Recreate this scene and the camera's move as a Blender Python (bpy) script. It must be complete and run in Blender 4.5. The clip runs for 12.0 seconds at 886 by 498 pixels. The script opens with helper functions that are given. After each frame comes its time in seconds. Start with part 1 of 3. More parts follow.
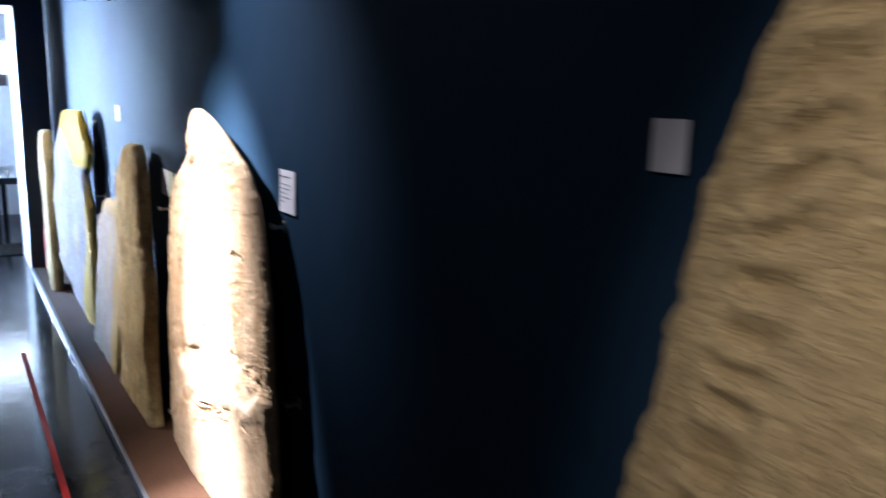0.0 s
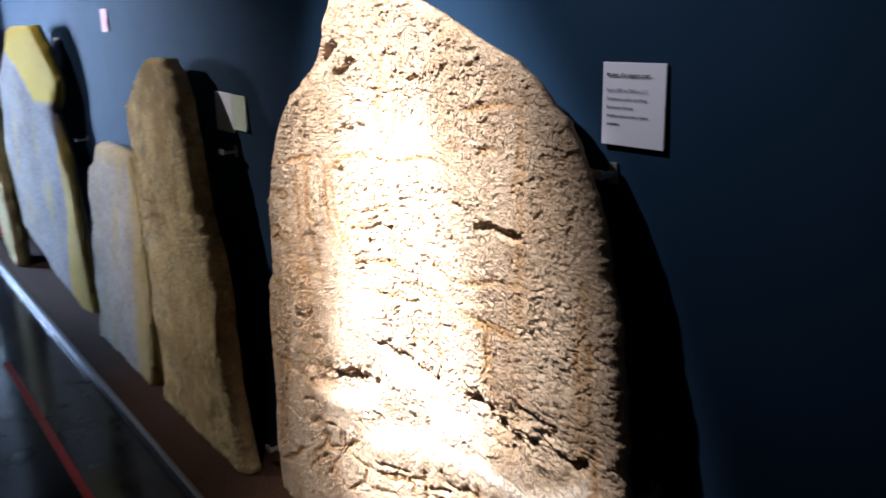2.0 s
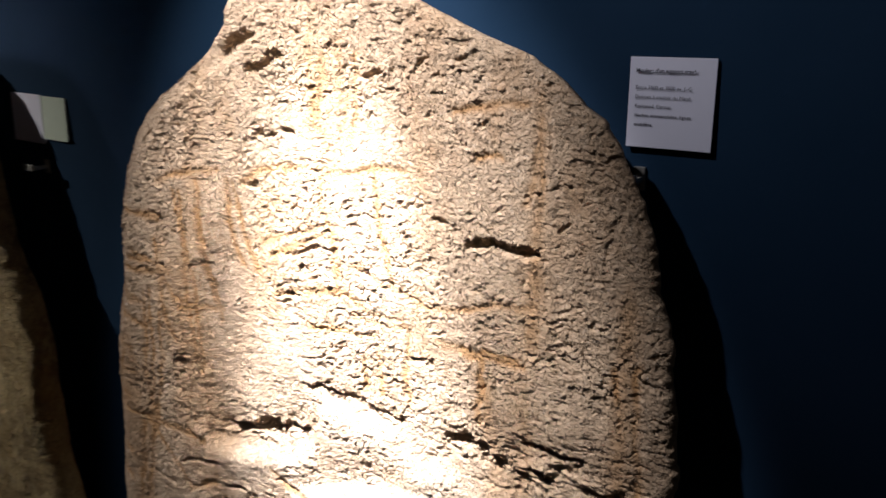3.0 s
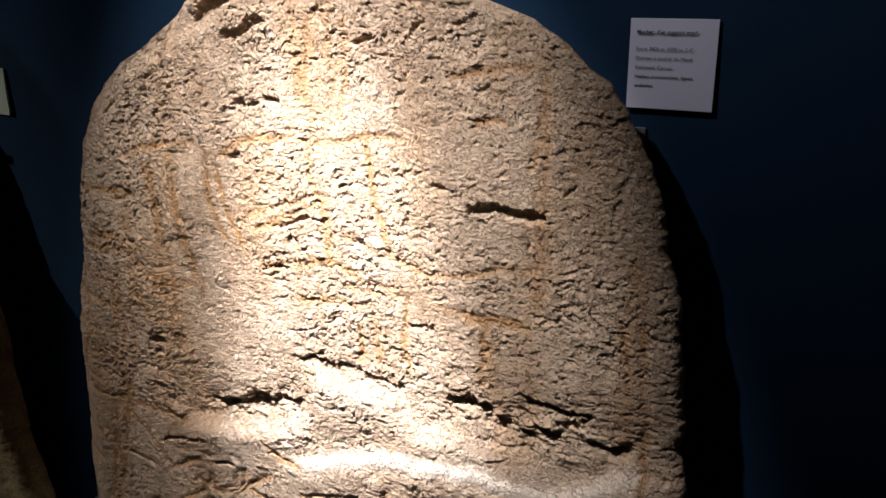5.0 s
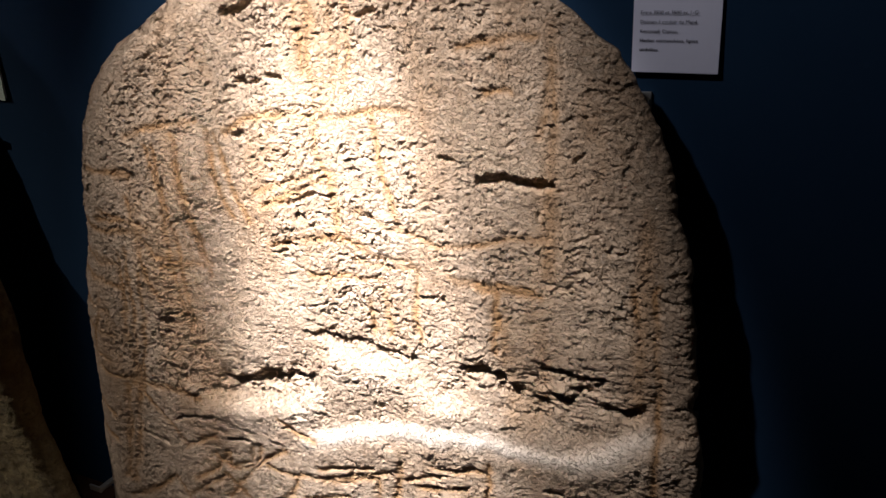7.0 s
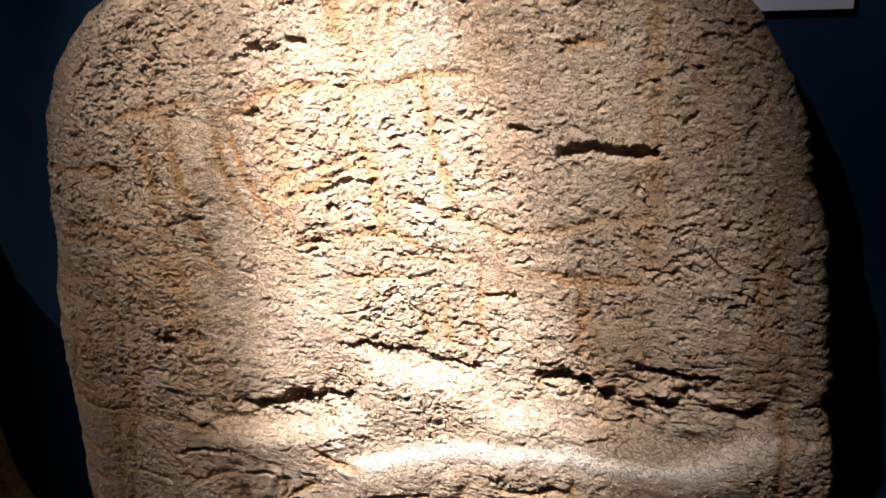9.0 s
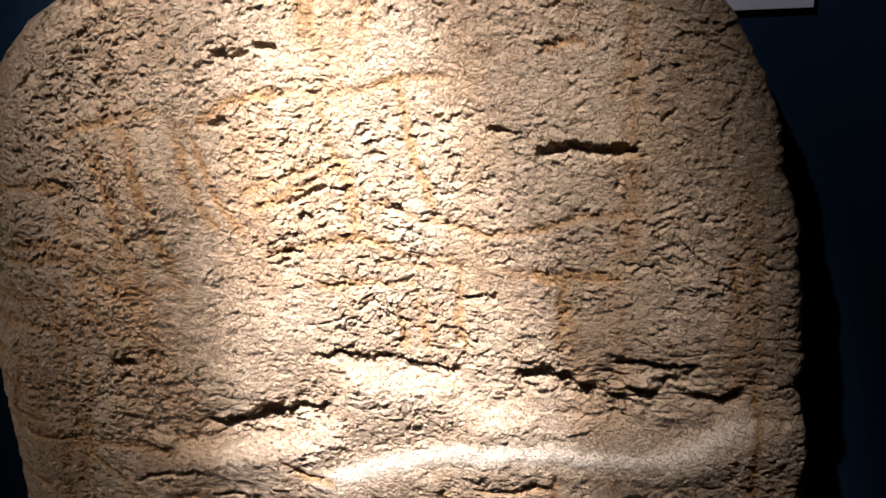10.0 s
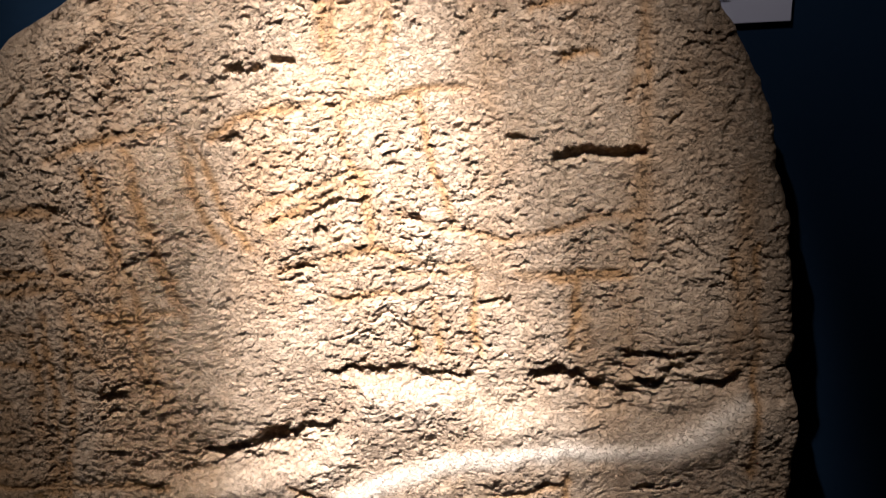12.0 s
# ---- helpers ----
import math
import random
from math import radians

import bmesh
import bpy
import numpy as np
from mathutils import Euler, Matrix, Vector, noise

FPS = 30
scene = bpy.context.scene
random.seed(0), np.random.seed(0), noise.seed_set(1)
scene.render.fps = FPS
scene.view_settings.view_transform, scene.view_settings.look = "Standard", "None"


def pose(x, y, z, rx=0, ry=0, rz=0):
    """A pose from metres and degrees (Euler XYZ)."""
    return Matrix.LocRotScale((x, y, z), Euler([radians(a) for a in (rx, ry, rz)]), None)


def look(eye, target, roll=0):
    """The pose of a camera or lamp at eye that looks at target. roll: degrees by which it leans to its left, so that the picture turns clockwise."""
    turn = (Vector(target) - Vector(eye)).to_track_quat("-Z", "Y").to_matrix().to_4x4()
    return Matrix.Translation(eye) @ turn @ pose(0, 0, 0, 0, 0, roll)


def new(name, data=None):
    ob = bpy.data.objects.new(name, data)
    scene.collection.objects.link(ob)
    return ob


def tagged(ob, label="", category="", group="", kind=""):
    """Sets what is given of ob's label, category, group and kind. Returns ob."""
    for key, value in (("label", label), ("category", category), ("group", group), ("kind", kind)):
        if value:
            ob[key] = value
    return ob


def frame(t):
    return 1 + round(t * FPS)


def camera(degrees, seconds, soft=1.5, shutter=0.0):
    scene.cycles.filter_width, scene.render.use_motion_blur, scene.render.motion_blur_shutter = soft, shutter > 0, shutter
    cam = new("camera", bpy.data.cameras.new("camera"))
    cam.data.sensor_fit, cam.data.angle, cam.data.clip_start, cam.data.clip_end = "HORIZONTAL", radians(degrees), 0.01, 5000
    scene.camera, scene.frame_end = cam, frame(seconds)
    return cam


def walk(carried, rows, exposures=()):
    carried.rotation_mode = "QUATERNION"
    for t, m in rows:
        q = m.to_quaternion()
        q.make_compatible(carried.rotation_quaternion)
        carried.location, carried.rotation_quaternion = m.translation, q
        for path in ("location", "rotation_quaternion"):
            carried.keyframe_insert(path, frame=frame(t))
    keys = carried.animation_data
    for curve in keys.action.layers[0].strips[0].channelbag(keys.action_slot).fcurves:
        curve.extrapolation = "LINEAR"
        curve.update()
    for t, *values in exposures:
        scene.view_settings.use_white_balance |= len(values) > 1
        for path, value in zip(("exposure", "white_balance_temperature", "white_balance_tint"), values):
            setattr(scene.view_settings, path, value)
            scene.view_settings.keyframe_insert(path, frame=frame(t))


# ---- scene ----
cam = camera(55.8, 12.0, soft=1.5, shutter=0.5)
PATH = [
    (0, (2.789, -0.988, 1.763), (1.094, 0.01, 1.405), 0.7),
    (0.2, (2.573, -0.98, 1.748), (0.829, -0.051, 1.435), 1.9),
    (0.5, (2.337, -0.95, 1.768), (0.528, -0.174, 1.415), 1.8),
    (0.8, (2.106, -0.994, 1.707), (0.284, -0.264, 1.323), 1.4),
    (1, (1.947, -1.068, 1.693), (0.154, -0.288, 1.274), 0.4),
    (1.2, (1.72, -1.084, 1.65), (-0.039, -0.243, 1.204), 0.1),
    (1.5, (1.483, -1.133, 1.639), (-0.213, -0.2, 1.138), -2.0),
    (2, (1.066, -1.142, 1.614), (-0.496, -0.022, 1.062), -2.6),
    (2.5, (0.759, -1.199, 1.595), (-0.608, 0.153, 1.043), -2.0),
    (3, (0.529, -1.337, 1.593), (-0.55, 0.252, 1.034), -0.6),
    (3.2, (0.477, -1.372, 1.587), (-0.519, 0.27, 1.029), -0.1),
    (5, (0.381, -1.413, 1.62), (-0.496, 0.255, 0.949), -1.2),
    (5.5, (0.379, -1.416, 1.617), (-0.497, 0.246, 0.93), -1.7),
    (6, (0.372, -1.422, 1.617), (-0.497, 0.237, 0.913), -2.2),
    (6.5, (0.368, -1.425, 1.616), (-0.498, 0.23, 0.902), -2.6),
    (7, (0.354, -1.432, 1.627), (-0.496, 0.22, 0.887), -3.1),
    (7.5, (0.332, -1.432, 1.626), (-0.507, 0.218, 0.868), -3.5),
    (7.7, (0.287, -1.422, 1.634), (-0.529, 0.228, 0.852), -3.9),
    (9.3, (0.0, -1.299, 1.545), (-0.636, 0.424, 0.754), -4.8),
    (9.5, (-0.026, -1.304, 1.562), (-0.606, 0.43, 0.752), -4.8),
    (10, (-0.082, -1.341, 1.558), (-0.556, 0.435, 0.771), -4.5),
    (10.5, (-0.153, -1.376, 1.551), (-0.533, 0.433, 0.788), -4.3),
    (11, (-0.238, -1.411, 1.536), (-0.506, 0.431, 0.806), -3.9),
    (11.5, (-0.325, -1.432, 1.529), (-0.478, 0.431, 0.817), -3.3),
    (12, (-0.339, -1.434, 1.531), (-0.475, 0.431, 0.82), -3.3),
]
# the clip's camera darkens its picture as the lit stone fills it
EXPOSURES = [(0.0, 1.95, 5750, 15), (0.8, 1.72, 5700, 14), (1.5, 1.22, 5700, 14), (2.0, 0.85, 5700, 15), (2.5, 0.5, 5700, 16), (3.0, 0.25, 5740, 16), (3.2, 0.15, 5760, 16), (5.0, -0.31, 5740, 17), (6.0, -0.33, 5740, 17), (7.7, -0.35, 5780, 17), (9.5, -0.54, 5960, 18), (12.0, -0.58, 5960, 18)]
walk(cam, [(t, look(eye, target, roll)) for t, eye, target, roll in PATH], EXPOSURES)


# ---- world and light ----
world = bpy.data.worlds.new("world")
scene.world = world
world.use_nodes = True
bg = world.node_tree.nodes["Background"]
sky = world.node_tree.nodes.new("ShaderNodeTexSky")
sky.sky_type, sky.sun_disc, sky.sun_elevation, sky.sun_rotation = "NISHITA", False, radians(40), radians(200)
world.node_tree.links.new(sky.outputs[0], bg.inputs[0])
bg.inputs[1].default_value = 0.08


def spot(name, eye, target, watts, degrees, blend, colour, radius=0.04, slim=1.0, roll=0.0):
    data = bpy.data.lights.new(name, "SPOT")
    data.energy, data.spot_size, data.spot_blend, data.color, data.shadow_soft_size = watts, radians(degrees), blend, colour, radius
    ob = new(name, data)
    ob.matrix_world = look(eye, target, roll) @ Matrix.Diagonal((slim, 1, 1, 1))
    return ob


def panel_lamp(name, eye, target, watts, w, h, colour, spread=180):
    data = bpy.data.lights.new(name, "AREA")
    data.shape, data.size, data.size_y, data.energy, data.color, data.spread = "RECTANGLE", w, h, watts, colour, radians(spread)
    ob = new(name, data)
    ob.matrix_world = look(eye, target)
    return ob


WARM, COOL = (1.0, 0.90, 0.76), (0.57, 0.77, 1.0)
MAIN = (-0.75, -1.1, 2.85)
spot("spot_main_core", MAIN, (-0.515, -0.1, 0.62), 1620, 29, 1.0, (1.0, 0.975, 0.94), 0.03, 0.64, 5)
spot("spot_main_mid", MAIN, (-0.52, -0.1, 0.98), 355, 38, 1.0, (1.0, 0.94, 0.86), 0.03)
spot("spot_main_spill", MAIN, (-0.66, -0.1, 1.0), 255, 45, 0.95, (1.0, 0.92, 0.82), 0.03)
spot("spot_main_halo", MAIN, (-0.18, -0.1, 2.0), 56, 48, 1.0, (1.0, 0.95, 0.9), 0.03)
spot("spot_main_scatter", MAIN, (0.3, -0.1, 2.1), 2.6, 100, 1.0, (1.0, 0.95, 0.9), 0.03)
spot("spot_middle", (-4.5, -1.9, 2.85), (-2.75, -0.05, 1.2), 330, 42, 1.0, (1.0, 0.90, 0.74))
spot("spot_upper", (-1.9, -0.7, 2.95), (-2.0, 0.0, 2.35), 5, 66, 1.0, (1.0, 0.72, 0.56))
spot("spot_far", (-5.0, -1.4, 2.85), (-4.75, -0.1, 1.4), 85, 62, 0.9, (1.0, 0.93, 0.84))
spot("spot_near", (3.1, -1.9, 2.85), (2.8, -0.2, 1.45), 62, 50, 0.8, WARM)
# wide weak fill added to lift the wall beside the sandy stone
spot("wall_fill_near", (3.1, -1.9, 2.85), (1.9, -0.1, 1.4), 4, 105, 1.0, WARM)
# unseen lamp added to brighten the next room; its side wall has no window
panel_lamp("daylight_side_fill", (-9.3, -4.85, 1.9), (-9.6, 0, 1.2), 18, 3.0, 1.8, COOL)
panel_lamp("daylight_back_window", (-10.75, -3.0, 1.65), (-3.0, -0.2, 1.3), 295, 1.6, 1.5, COOL, 55)

# ---- materials ----


class Mat:
    """A node material, built step by step."""

    def __init__(self, name, rough=0.8, metal=0.0, spec=0.5):
        self.m = bpy.data.materials.new(name)
        self.m.use_nodes = True
        self.nt = self.m.node_tree
        self.b = self.nt.nodes["Principled BSDF"]
        self.b.inputs["Roughness"].default_value = rough
        self.b.inputs["Metallic"].default_value = metal
        self.b.inputs["Specular IOR Level"].default_value = spec
        self.tc = self.nt.nodes.new("ShaderNodeTexCoord")
        self.vec = self.tc.outputs["Object"]

    def node(self, kind, **inputs):
        n = self.nt.nodes.new(kind)
        for k, v in inputs.items():
            n.inputs[k.replace("_", " ")].default_value = v
        return n

    def link(self, a, b):
        self.nt.links.new(a, b)

    def noise(self, scale, detail=4.0, rough=0.6, stretch=None, distort=0.0):
        n = self.node("ShaderNodeTexNoise", Scale=scale, Detail=detail, Roughness=rough, Distortion=distort)
        if stretch:
            mp = self.nt.nodes.new("ShaderNodeMapping")
            mp.inputs["Scale"].default_value = stretch
            self.link(self.vec, mp.inputs[0])
            self.link(mp.outputs[0], n.inputs["Vector"])
        else:
            self.link(self.vec, n.inputs["Vector"])
        return n.outputs["Fac"]

    def ramp(self, fac, lo, hi, a=0.0, b=1.0):
        r = self.nt.nodes.new("ShaderNodeMapRange")
        r.interpolation_type = "SMOOTHSTEP"
        for k, v in zip((1, 2, 3, 4), (lo, hi, a, b)):
            r.inputs[k].default_value = v
        self.link(fac, r.inputs[0])
        return r.outputs[0]

    def mix(self, fac, a, b):
        x = self.nt.nodes.new("ShaderNodeMix")
        x.data_type = "RGBA"
        for sock, v in ((x.inputs[0], fac), (x.inputs[6], a), (x.inputs[7], b)):
            if isinstance(v, tuple):
                sock.default_value = (*v, 1)
            elif isinstance(v, float):
                sock.default_value = v
            else:
                self.link(v, sock)
        return x.outputs[2]

    def colour(self, c):
        if isinstance(c, tuple):
            self.b.inputs["Base Color"].default_value = (*c, 1)
        else:
            self.link(c, self.b.inputs["Base Color"])
        return self

    def rough(self, fac):
        self.link(fac, self.b.inputs["Roughness"])
        return self

    def bump(self, *layers):
        last = None
        for fac, strength, dist in layers:
            n = self.node("ShaderNodeBump", Strength=strength, Distance=dist)
            self.link(fac, n.inputs["Height"])
            if last:
                self.link(last, n.inputs["Normal"])
            last = n.outputs[0]
        self.link(last, self.b.inputs["Normal"])
        return self

    def attr(self, name):
        n = self.nt.nodes.new("ShaderNodeAttribute")
        n.attribute_name = name
        return n.outputs["Fac"]


def plain(name, colour, rough=0.7, metal=0.0, grain=60.0, amount=0.12, bump=0.15):
    """Paint, paper, plastic or metal with slight mottling and grain."""
    m = Mat(name, rough, metal)
    dark = tuple(c * (1 - amount * 2) for c in colour)
    m.colour(m.mix(m.noise(grain * 0.15, 5), dark, colour))
    m.rough(m.ramp(m.noise(grain * 0.4, 3), 0.2, 0.8, rough * 0.8, min(1.0, rough * 1.2)))
    m.bump((m.noise(grain, 3), bump, 0.002))
    return m.m


def stone_mat(name, dark, light, stain, pale, patches=5.0):
    m = Mat(name, 0.88, 0, 0.25)
    c = m.mix(m.ramp(m.noise(patches, 6, 0.65), 0.3, 0.7), dark, light)
    c = m.mix(m.ramp(m.noise(34, 5, 0.7), 0.38, 0.64, 0.0, 0.5), c, tuple(min(0.8, x * 1.3) for x in light))
    # dark flecks put the small shadows under chips into the colour
    c = m.mix(m.ramp(m.noise(70, 4, 0.7, (1, 1, 1.7)), 0.52, 0.66, 0.0, 0.45), c, tuple(x * 0.62 for x in dark))
    c = m.mix(m.ramp(m.noise(110, 3, 0.7), 0.56, 0.64, 0.0, 0.3), c, pale)
    ochre = m.ramp(m.noise(2.6, 5, 0.6, (2.2, 1, 0.7)), 0.48, 0.72, 0.0, 0.5)
    c = m.mix(ochre, c, stain)
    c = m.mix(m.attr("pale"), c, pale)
    c = m.mix(m.attr("stain"), c, stain)
    m.colour(c)
    chips = m.ramp(m.noise(95, 4, 0.65, (1, 1, 1.7), 0.6), 0.46, 0.58)
    m.bump((chips, 1.0, 0.0035), (m.noise(190, 3, 0.7, (1, 1, 1.4)), 1.0, 0.0048))
    return m.m


MAT_STONE = stone_mat("cast_stone", (0.37, 0.250, 0.150), (0.50, 0.368, 0.240), (0.37, 0.20, 0.075), (0.62, 0.52, 0.40))
MAT_STONE2 = stone_mat("brown_stone", (0.27, 0.20, 0.115), (0.68, 0.50, 0.24), (0.34, 0.225, 0.08), (0.5, 0.42, 0.3), 7)
MAT_STONE3 = stone_mat("grey_stone", (0.25, 0.225, 0.20), (0.38, 0.35, 0.315), (0.42, 0.30, 0.06), (0.6, 0.55, 0.5), 6)
MAT_STONE4 = stone_mat("yellow_edged_stone", (0.22, 0.205, 0.20), (0.34, 0.32, 0.315), (0.62, 0.42, 0.03), (0.6, 0.55, 0.5), 6)
MAT_STONE6 = stone_mat("sandy_stone", (0.32, 0.235, 0.12), (0.42, 0.315, 0.165), (0.26, 0.17, 0.07), (0.5, 0.4, 0.25), 4)
MAT_STONE5 = stone_mat("ochre_stone", (0.36, 0.27, 0.11), (0.46, 0.35, 0.15), (0.36, 0.22, 0.07), (0.5, 0.4, 0.2), 4)


def wall_mat():
    m = Mat("blue_paint", 0.8, 0, 0.05)
    c = m.mix(m.ramp(m.noise(1.3, 5, 0.6), 0.3, 0.7), (0.0105, 0.028, 0.056), (0.015, 0.035, 0.068))
    m.colour(m.mix(m.ramp(m.noise(30, 4), 0.6, 0.8, 0.0, 0.3), c, (0.022, 0.05, 0.10)))
    m.bump((m.noise(90, 4), 0.12, 0.002), (m.noise(4, 3), 0.05, 0.01))
    return m.m


def floor_mat():
    m = Mat("dark_polished_floor", 0.2, 0, 0.06)
    c = m.mix(m.ramp(m.noise(3, 6, 0.65), 0.3, 0.7), (0.009, 0.010, 0.012), (0.018, 0.019, 0.022))
    c = m.mix(m.ramp(m.noise(45, 5, 0.7), 0.55, 0.8, 0.0, 0.5), c, (0.04, 0.04, 0.042))
    m.colour(c)
    m.rough(m.ramp(m.noise(6, 5, 0.7), 0.25, 0.75, 0.10, 0.20))
    m.bump((m.noise(11, 4, 0.6, (1, 0.6, 1)), 0.20, 0.006), (m.noise(60, 3), 0.05, 0.001))
    return m.m


def carpet_mat():
    m = Mat("brown_carpet", 0.95, 0, 0.1)
    m.colour(m.mix(m.ramp(m.noise(160, 4, 0.8), 0.3, 0.7), (0.019, 0.010, 0.006), (0.06, 0.028, 0.015)))
    m.bump((m.noise(320, 3, 0.7), 0.8, 0.004))
    return m.m


def glow(name, colour, strength):
    m = bpy.data.materials.new(name)
    m.use_nodes = True
    b = m.node_tree.nodes["Principled BSDF"]
    b.inputs["Base Color"].default_value = (0.8, 0.8, 0.8, 1)
    b.inputs["Emission Color"].default_value = (*colour, 1)
    b.inputs["Emission Strength"].default_value = strength
    return m


MAT_WALL, MAT_FLOOR, MAT_CARPET = wall_mat(), floor_mat(), carpet_mat()
MAT_WHITE = plain("white_paint", (0.74, 0.74, 0.76), 0.6)
MAT_CEIL = plain("grey_ceiling", (0.33, 0.33, 0.34), 0.9)
MAT_HALLCEIL = plain("dark_ceiling", (0.05, 0.05, 0.055), 0.9)
MAT_PILLAR = plain("dark_blue_paint", (0.045, 0.052, 0.085), 0.6)
MAT_TRIM = plain("grey_metal_trim", (0.12, 0.13, 0.16), 0.35, 0.6, 120)
MAT_TAPE = plain("red_tape", (0.62, 0.028, 0.024), 0.75, 0, 90, 0.15)
MAT_PAPER = plain("label_card", (0.70, 0.69, 0.77), 0.75, 0, 140, 0.03, 0.05)
MAT_GREENPAPER = plain("pale_green_card", (0.55, 0.62, 0.48), 0.75, 0, 140, 0.03, 0.05)
MAT_PINKPAPER = plain("pink_card", (0.38, 0.16, 0.24), 0.75, 0, 140, 0.04, 0.05)
MAT_INK = plain("black_ink", (0.035, 0.03, 0.045), 0.8, 0, 200, 0.05, 0.02)
MAT_BLACK = plain("black_lacquer", (0.005, 0.005, 0.006), 0.75)
MAT_BLACK.node_tree.nodes["Principled BSDF"].inputs["Specular IOR Level"].default_value = 0.08
MAT_BEAM = plain("dark_brown_wood", (0.05, 0.036, 0.03), 0.6)
MAT_TEAL = plain("teal_panel", (0.012, 0.032, 0.038), 0.7, 0, 14, 0.3)
MAT_NAVY = plain("navy_panel", (0.006, 0.016, 0.040), 0.7)
MAT_GREEN = plain("dark_green_panel", (0.010, 0.020, 0.018), 0.7)
MAT_RED = plain("red_enamel", (0.50, 0.018, 0.022), 0.3)
MAT_STEEL = plain("pale_steel", (0.55, 0.53, 0.48), 0.35, 0.8, 150)
MAT_POT = plain("pale_clay", (0.62, 0.58, 0.52), 0.85, 0, 50, 0.2, 0.4)
# window glow kept weak, since daylight_back_window adds most of its light
MAT_WINDOW_DIM = glow("daylight_window_dim", (0.80, 0.90, 1.0), 0.8)
MAT_WINDOW = glow("daylight_window", (0.74, 0.88, 1.0), 9.0)

# ---- mesh helpers ----


def box(bm, x0, x1, y0, y1, z0, z1, bevel=0.0):
    made = bmesh.ops.create_cube(bm, size=1.0, matrix=Matrix.LocRotScale(((x0 + x1) / 2, (y0 + y1) / 2, (z0 + z1) / 2), None, (x1 - x0, y1 - y0, z1 - z0)))
    if bevel:
        edges = list({e for v in made["verts"] for e in v.link_edges})
        bmesh.ops.bevel(bm, geom=edges, offset=bevel, segments=2, affect="EDGES", profile=0.6)
    return bm


def lathe(bm, profile, segments=20, at=(0, 0, 0)):
    """A round solid from (radius, height) pairs."""
    rings = []
    for r, z in profile:
        rings.append([bm.verts.new((at[0] + r * math.cos(2 * math.pi * k / segments), at[1] + r * math.sin(2 * math.pi * k / segments), at[2] + z)) for k in range(segments)])
    for a, b in zip(rings, rings[1:]):
        for k in range(segments):
            bm.faces.new((a[k], a[(k + 1) % segments], b[(k + 1) % segments], b[k]))
    bm.faces.new(list(reversed(rings[0])))
    bm.faces.new(rings[-1])
    return bm


def mesh_ob(name, bm, material, smooth=False):
    me = bpy.data.meshes.new(name)
    bmesh.ops.recalc_face_normals(bm, faces=bm.faces)
    bm.to_mesh(me)
    bm.free()
    me.materials.append(material)
    if smooth:
        me.polygons.foreach_set("use_smooth", [True] * len(me.polygons))
    return new(name, me)


def part(name, bm, material, parent, label="", smooth=False):
    ob = mesh_ob(name, bm, material, smooth)
    ob.parent = parent
    if label:
        ob["label"] = label
    return ob


def structure(name, material, *boxes, label="", bevel=0.0):
    bm = bmesh.new()
    for b in boxes:
        box(bm, *b, bevel=bevel)
    return tagged(mesh_ob(name, bm, material), label, name.split("_")[0], "", "structure")


def empty(name, x=0.0, y=0.0, z=0.0):
    ob = new(name)
    ob.location = (x, y, z)
    return ob


# ---- the hall and the room behind ----
structure("floor", MAT_FLOOR, (-10.8, 5.0, -5.0, 0.15, -0.1, 0.0), label="dark polished floor with scuffed sheen")
structure("platform", MAT_CARPET, (-6.3, 5.0, -0.365, 0.0, 0.0, 0.04), label="low platform covered in brown carpet")
structure("trim_platform", MAT_TRIM, (-6.3, 5.0, -0.385, -0.365, 0.0, 0.044), label="grey metal edging along the low platform", bevel=0.003)
structure("wall_north", MAT_WALL, (-7.3, 5.0, 0.0, 0.15, 0.0, 3.1), label="dark blue painted exhibition wall")
structure("wall_south", MAT_PILLAR, (-6.33, 5.0, -3.75, -3.6, 0.0, 3.1), label="dark blue painted wall")
structure("wall_east", MAT_PILLAR, (5.0, 5.15, -3.75, 0.15, 0.0, 3.1), label="dark blue painted wall")
structure("wall_west", MAT_PILLAR, (-6.345, -6.33, -3.6, -1.86, 0.0, 3.1), (-6.345, -6.33, -1.86, -0.375, 2.56, 3.1), label="dark blue wall with a wide opening")
structure("wall_opening", MAT_WHITE, (-7.3, -6.345, -5.0, -1.86, 0.0, 3.1), (-7.3, -6.345, -1.86, -0.375, 2.56, 3.1), label="white lining of the wide opening")
structure("pillar", MAT_PILLAR, (-6.345, -6.33, -0.375, -0.1, 0.0, 3.1), label="dark blue painted pillar beside the opening")
structure("pillar_lining", MAT_WHITE, (-7.3, -6.345, -0.375, -0.1, 0.0, 3.1), label="white painted side of the pillar")
structure("ceiling", MAT_HALLCEIL, (-6.33, 5.0, -3.6, 0.0, 3.1, 3.25), label="dark ceiling of the hall")
structure("ceiling_far", MAT_CEIL, (-10.8, -6.33, -5.0, 1.6, 3.1, 3.25), label="light grey ceiling of the next room")
structure("wall_far_upper", MAT_CEIL, (-10.95, -10.79, -5.0, 1.6, 2.0, 3.1), label="grey upper wall of the next room")
structure("wall_far_back", MAT_WHITE, (-10.95, -10.8, -5.0, 1.6, 0.0, 1.998), label="white wall of the next room")
structure("wall_far_north", MAT_WHITE, (-10.8, -7.3, 0.15, 0.3, 0.0, 3.1), label="white wall of the next room")
structure("wall_far_south", MAT_WHITE, (-10.8, -6.33, -5.15, -5.0, 0.0, 3.1), label="white wall of the next room")
structure("threshold", MAT_BLACK, (-8.1, -7.32, -1.25, -0.2, 0.0, 0.012), label="dark mat on the floor by the opening")
